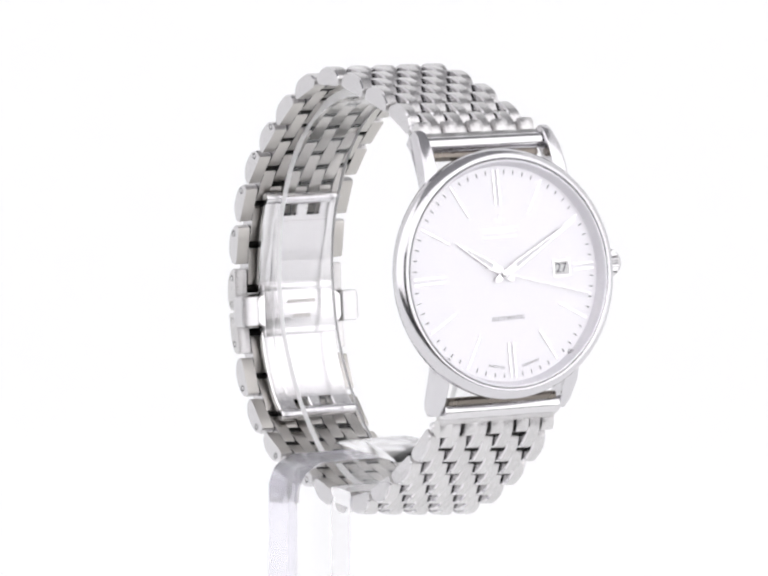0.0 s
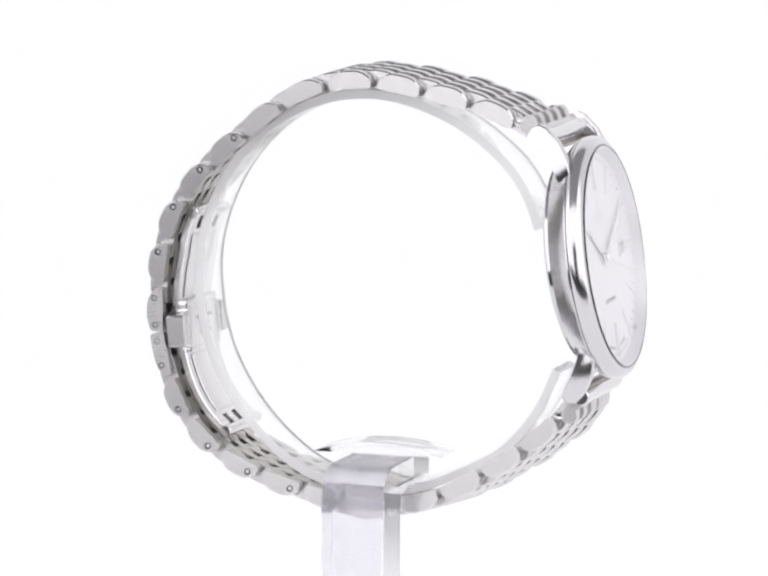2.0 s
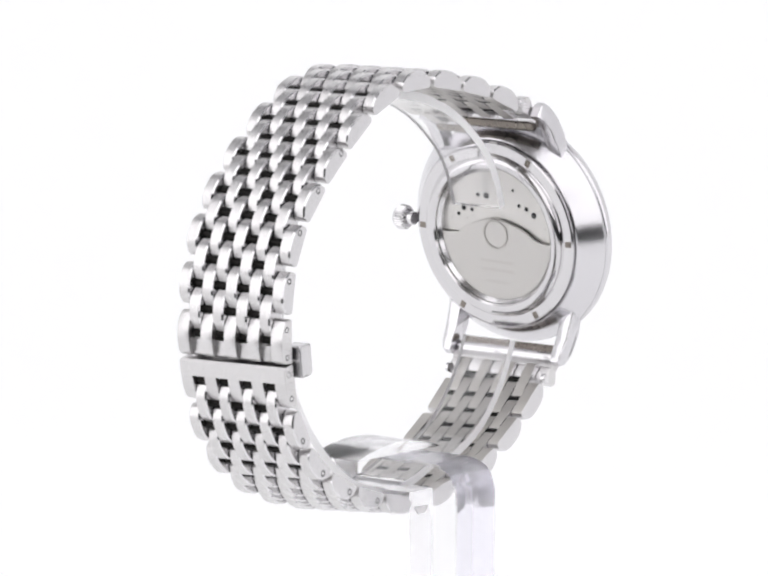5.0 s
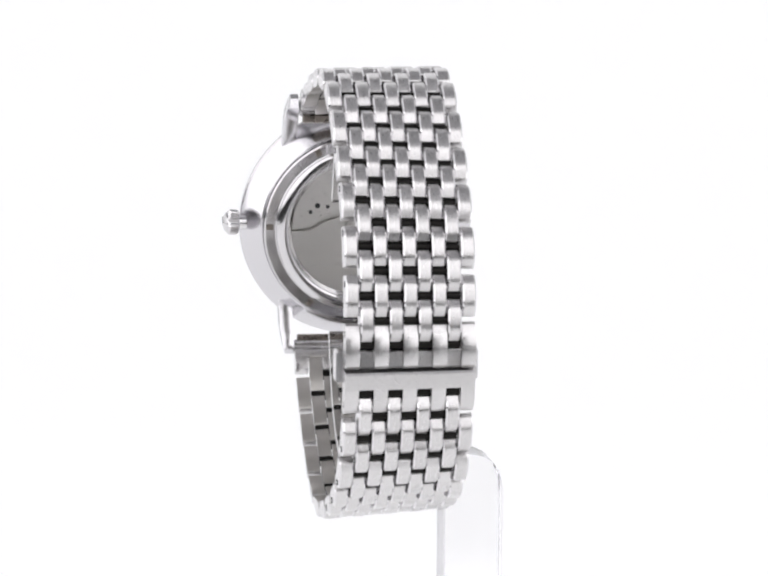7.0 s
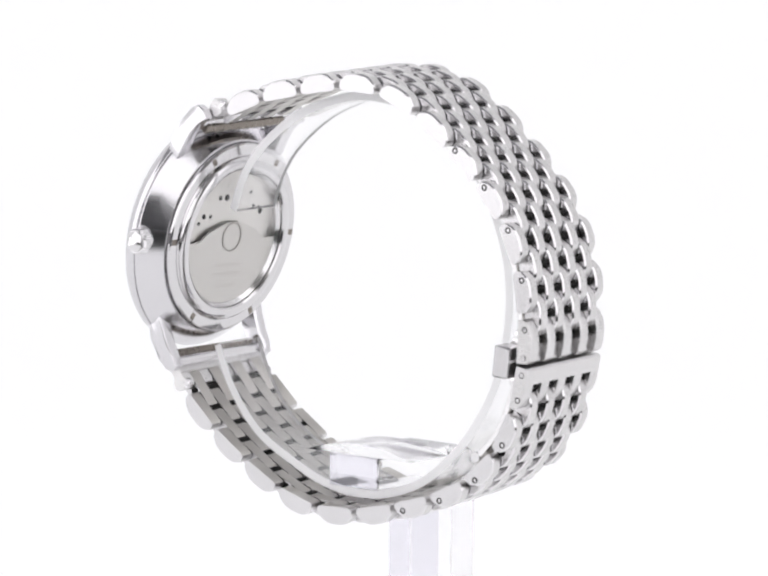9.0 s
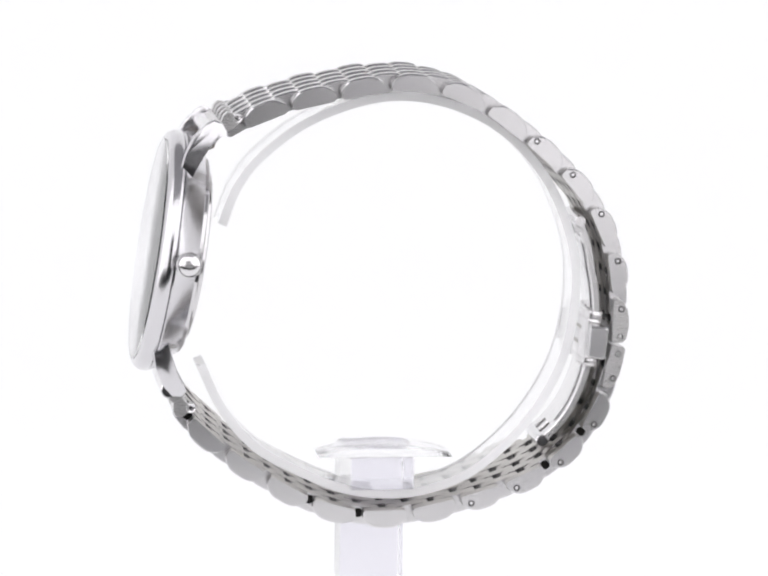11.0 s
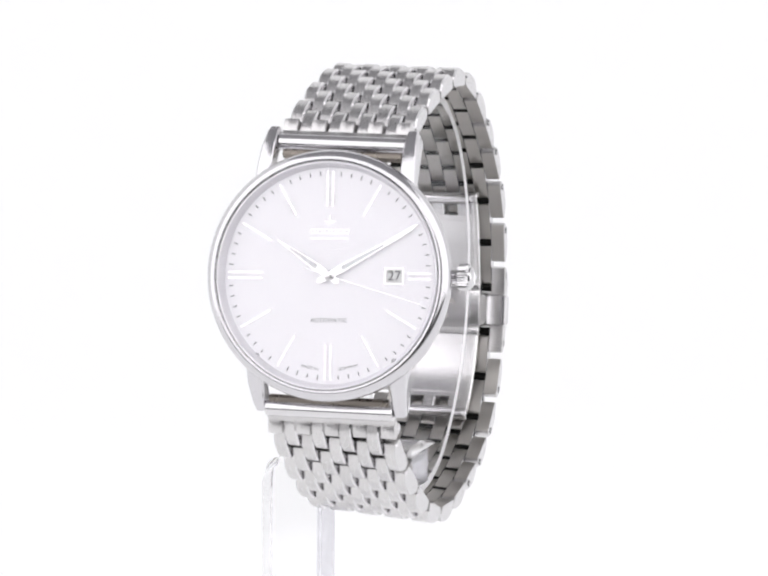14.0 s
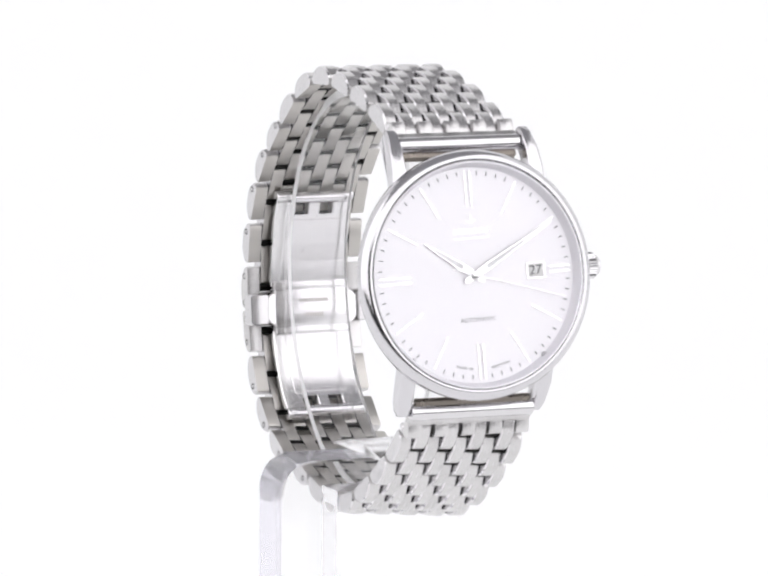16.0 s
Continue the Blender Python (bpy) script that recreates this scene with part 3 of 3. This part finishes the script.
    # lugs
    for top in (1, -1):
        for side in (-1, 1):
            if top > 0:
                out = [(-25.6, 19.4), (-26.4, 20.9), (-27.6, 21.5), (-28.8, 21.0), (-30.8, 18.9), (-32.3, 16.2), (-33.4, 12.6), (-31.2, 12.4), (-30.0, 14.6), (-28.6, 16.9), (-27.0, 18.6)]
            else:
                out = [(-31.8, -20.6), (-32.6, -21.4), (-34.0, -21.3), (-35.2, -20.0), (-36.8, -16.6), (-37.4, -12.0), (-35.0, -11.4), (-34.3, -14.2), (-33.3, -17.2), (-32.2, -19.2)]
            bm = bmesh.new()
            n = len(out)
            # the lug swells towards the case
            cy, cz = sum(p[0] for p in out) / n, sum(p[1] for p in out) / n
            rings = []
            for x, k in ((10.08, 0.92), (10.25, 1.0), (11.95, 1.0), (12.15, 0.97), (12.3, 0.91)):
                rings.append([bm.verts.new((side * (x + max(0.0, (15.5 - abs(v)) * 0.06) - max(0.0, abs(v) - 17.5) * 0.16 * (x - 10.08) / 2.3), cy + (u - cy) * k, cz + (v - cz) * k)) for u, v in out])
            for a, b in zip(rings, rings[1:]):
                for i in range(n):
                    j = (i + 1) % n
                    bm.faces.new((a[i], a[j], b[j], b[i]))
            bm.faces.new(rings[0])
            bm.faces.new(rings[-1])
            part("lug", bm, CASE, case, "polished curved steel lug", LIFT)
    # straight end pieces of the bracelet between the lugs
    for (y, z), (ey, ez) in (((-28.1, 19.2), (-25.2, 20.4)), ((-34.4, -20.6), (-31.9, -23.2))):
        bar = part("end_piece", rod(1.3, -10.0, 10.0, y, z, 28, None, 0.2), POLISH, watch, "polished straight end bar between the lugs", LIFT)
        d = Vector((ey - y, ez - z)).normalized()
        o = Vector((-d.y, d.x))
        pts = []
        if o.y * z < 0:
            o = -o
        for u, v in ((0.6, -0.7), (0.6, 0.85), (1.0, 0.98), (2.0, 0.95), (2.3, 0.7), (2.3, -0.9), (1.9, -1.0)):
            q = Vector((y, z)) + d * u + o * v
            pts.append((q.x, q.y))
        part("tongue", prism(pts, -9.9, 9.9, 0.1), SATIN, bar, "", LIFT)
        pts = []
        for u, v in ((2.0, -0.6), (2.0, 0.95), (2.8, 1.8), (3.6, 2.1), (4.3, 1.7), (4.6, 0.9), (4.5, -0.2), (3.8, -0.6)):
            q = Vector((y, z)) + d * u + o * v
            pts.append((q.x, q.y))
        for c in (-4, -2, 0, 2, 4):
            x = c * 20.0 / 9
            part("end_tooth", prism(pts, x - 1.06, x + 1.06, 0.1), SATIN, bar, "", LIFT)
    # fillers behind the end bars; their dark brown is the gaps' shade, painted
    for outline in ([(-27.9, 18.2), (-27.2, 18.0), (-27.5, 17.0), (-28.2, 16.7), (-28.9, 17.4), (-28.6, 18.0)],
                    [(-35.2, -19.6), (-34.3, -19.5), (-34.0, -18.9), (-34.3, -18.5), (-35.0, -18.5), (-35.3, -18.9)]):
        part("end_link", prism(outline, -9.4, 9.4, 0.15), RECESS_SHADE, watch, "end link filler painted in the brown shade of the gap", LIFT)
    # spring bar ends beside the lugs
    for y, z in ((-24.0, 21.6), (-31.0, -23.4)):
        for side in (-1, 1):
            knob = lathe([(0.0, 0.12), (0.34, 0.10), (0.46, -0.05), (0.5, -0.05), (0.72, 0.08), (0.8, 0.0), (0.8, -0.5)], 20)
            part("bar_end", knob, POLISH, watch, "round end of the spring bar", LIFT @ Matrix.Translation((side * 9.9, y, z)) @ Matrix.Rotation(radians(90 * side), 4, "Y"))
    # crown
    crown_place = HEAD @ Matrix.Translation((18.6, 0, -2.6)) @ Matrix.Rotation(radians(90), 4, "Y")
    bm = bmesh.new()
    n = 64
    rings = []
    for z, r0, r1 in ((0.7, 1.6, 1.55), (0.95, 2.0, 1.86), (2.2, 2.08, 1.94), (2.6, 1.78, 1.72)):
        rings.append([bm.verts.new(((r0 if i % 2 else r1) * math.cos(2 * math.pi * i / n), (r0 if i % 2 else r1) * math.sin(2 * math.pi * i / n), z)) for i in range(n)])
    for a, b in zip(rings, rings[1:]):
        for i in range(n):
            bm.faces.new((a[i], a[(i + 1) % n], b[(i + 1) % n], b[i]))
    bm.faces.new(rings[0])
    bm.faces.new(rings[-1])
    crown = part("crown", bm, POLISH, watch, "knurled polished steel crown", crown_place, 20)
    part("crown_cap", lathe([(1.7, 2.5), (1.6, 2.85), (1.2, 3.15), (0.6, 3.3), (0, 3.35)], 32), POLISH, crown, "domed cap", crown_place)
    part("crown_stem", lathe([(0, -0.5), (1.1, -0.5), (1.1, 0.8), (0, 0.8)], 24), POLISH, crown, "", crown_place)
    bm = prism([(-0.75, 0.55), (0.75, 0.55), (0.0, -0.85)], 3.05, 3.42, 0, "z")
    part("crown_mark", bm, MARK, crown, "small triangular emblem", crown_place @ Matrix.Rotation(radians(90), 4, "Z"))
    # back: ring, window, movement
    back = part("case_back", lathe([(14.6, -3.5), (15.42, -3.5), (15.42, -4.9), (15.2, -5.08), (13.6, -5.1), (13.45, -5.2), (13.35, -5.6), (13.0, -5.85), (12.15, -6.0), (11.75, -5.95), (11.5, -5.7), (11.45, -4.3), (14.0, -4.0)], 128, True),
                BACK, watch, "polished screw-down case back ring", HEAD, 30)
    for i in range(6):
        # notch blocks painted dark for the shade in the recess
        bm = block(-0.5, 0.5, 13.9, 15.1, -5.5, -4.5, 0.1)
        part("notch", bm, RECESS_SHADE, back, "small wrench notch", HEAD @ Matrix.Rotation(radians(30 + 60 * i), 4, "Z") @ Matrix.Translation((0, 0, 0.35)))
    WIDE = HEAD @ Matrix.Diagonal((1.094, 1.094, 1, 1))
    ob = part("back_glass", lathe([(0, -5.75), (10.46, -5.7), (10.46, -5.3), (0, -5.3)], 64), SAPPHIRE, back, "clear case back window", WIDE)
    ob.visible_shadow = False
    # movement, seen from behind; upper bridge and weighted rotor
    move = part("movement", lathe([(0, -3.9), (10.4, -3.9), (10.4, -3.5), (0, -3.5)], 64), BRIDGE, watch, "nickel movement bridge under the back window", WIDE)
    wave = []
    for i in range(41):
        x = 9.9 - 19.8 * i / 40
        wave.append((x, 0.9 + 1.3 * math.exp(-((abs(x) - 0.5) / 3.4) ** 2) - 1.5 / (1 + math.exp(-(abs(x) - 6.2) * 2.0))))
    arc = [(9.9 * math.cos(a), 9.9 * math.sin(a)) for a in [math.pi + math.pi * i / 48 for i in range(49)]]
    arc = [p for p in arc if p[1] < wave[0][1] - 0.3]
    rot = part("rotor", prism(wave + arc, -4.7, -4.3, 0, "z"), ROTOR, move, "brushed half-moon winding rotor", WIDE)
    part("rotor_ring", lathe([(1.95, -4.7), (1.95, -4.8), (2.2, -4.8), (2.2, -4.7)], 40, True), ENGRAVE, rot, "", WIDE)
    bm = bmesh.new()
    for w, y in ((3.0, -4.2), (3.1, -5.5), (2.1, -7.3)):
        block(-w, w, y - 0.25, y + 0.25, -4.73, -4.68, 0, bm)
    part("engraving", bm, FAINT, rot, "faint engraved lines", WIDE)
    for x, y, r in ((-1.5, 5.8, 0.5), (-3.0, 5.8, 0.35), (4.0, 4.6, 0.3), (5.3, 4.2, 0.35), (6.6, 3.4, 0.45), (-6.2, 3.2, 0.4), (-4.7, 3.1, 0.3), (3.0, 6.8, 0.25), (-7.2, 2.2, 0.3)):
        part("screw", lathe([(0, -4.05), (r * 0.55, -4.05), (r * 0.6, -3.95), (r, -3.95), (r, -3.88)], 16), SHADE, move, "", WIDE @ Matrix.Translation((-x, y, 0)))
    # holder ring inside the window
    part("movement_ring", lathe([(10.44, -5.25), (9.95, -4.7), (9.95, -3.9), (10.44, -3.9)], 96, True), POLISH, move, "polished movement holder ring", WIDE)


def wristwatch():
    root = new("wristwatch")
    tagged(root, "polished steel wristwatch with silver dial and link bracelet", "watch")
    head(root)
    clasp(root)
    bracelet(root)
    return root


def studio():
    ob = new("ground", mesh_of("ground", block(-6000, 6000, -6000, 6000, -790, -750), GROUND))
    tagged(ob, "dark grey studio floor", "floor", kind="structure")
    table = new("work_table")
    tagged(table, "plain pale table under the white paper sweep", "table")
    part("tabletop", block(-950, 950, -188, 900, -36, -6, 2), TABLE, table)
    for x in (-900, 900):
        for y in (-140, 850):
            part("leg", block(x - 25, x + 25, y - 25, y + 25, -750, -36, 2), TABLE, table)


tent()
studio()
stand = display_stand()
watch = wristwatch()


def motions():
    walk(stand, [(t, pose(d * MM, 0, 0, 0, 0, a + TURN)) for t, a, d in ANGLES])
    walk(watch, [(t, pose(d * MM, 0, HEIGHT - BASE * MM, 0, 0, a + TURN)) for t, a, d in ANGLES])


motions()
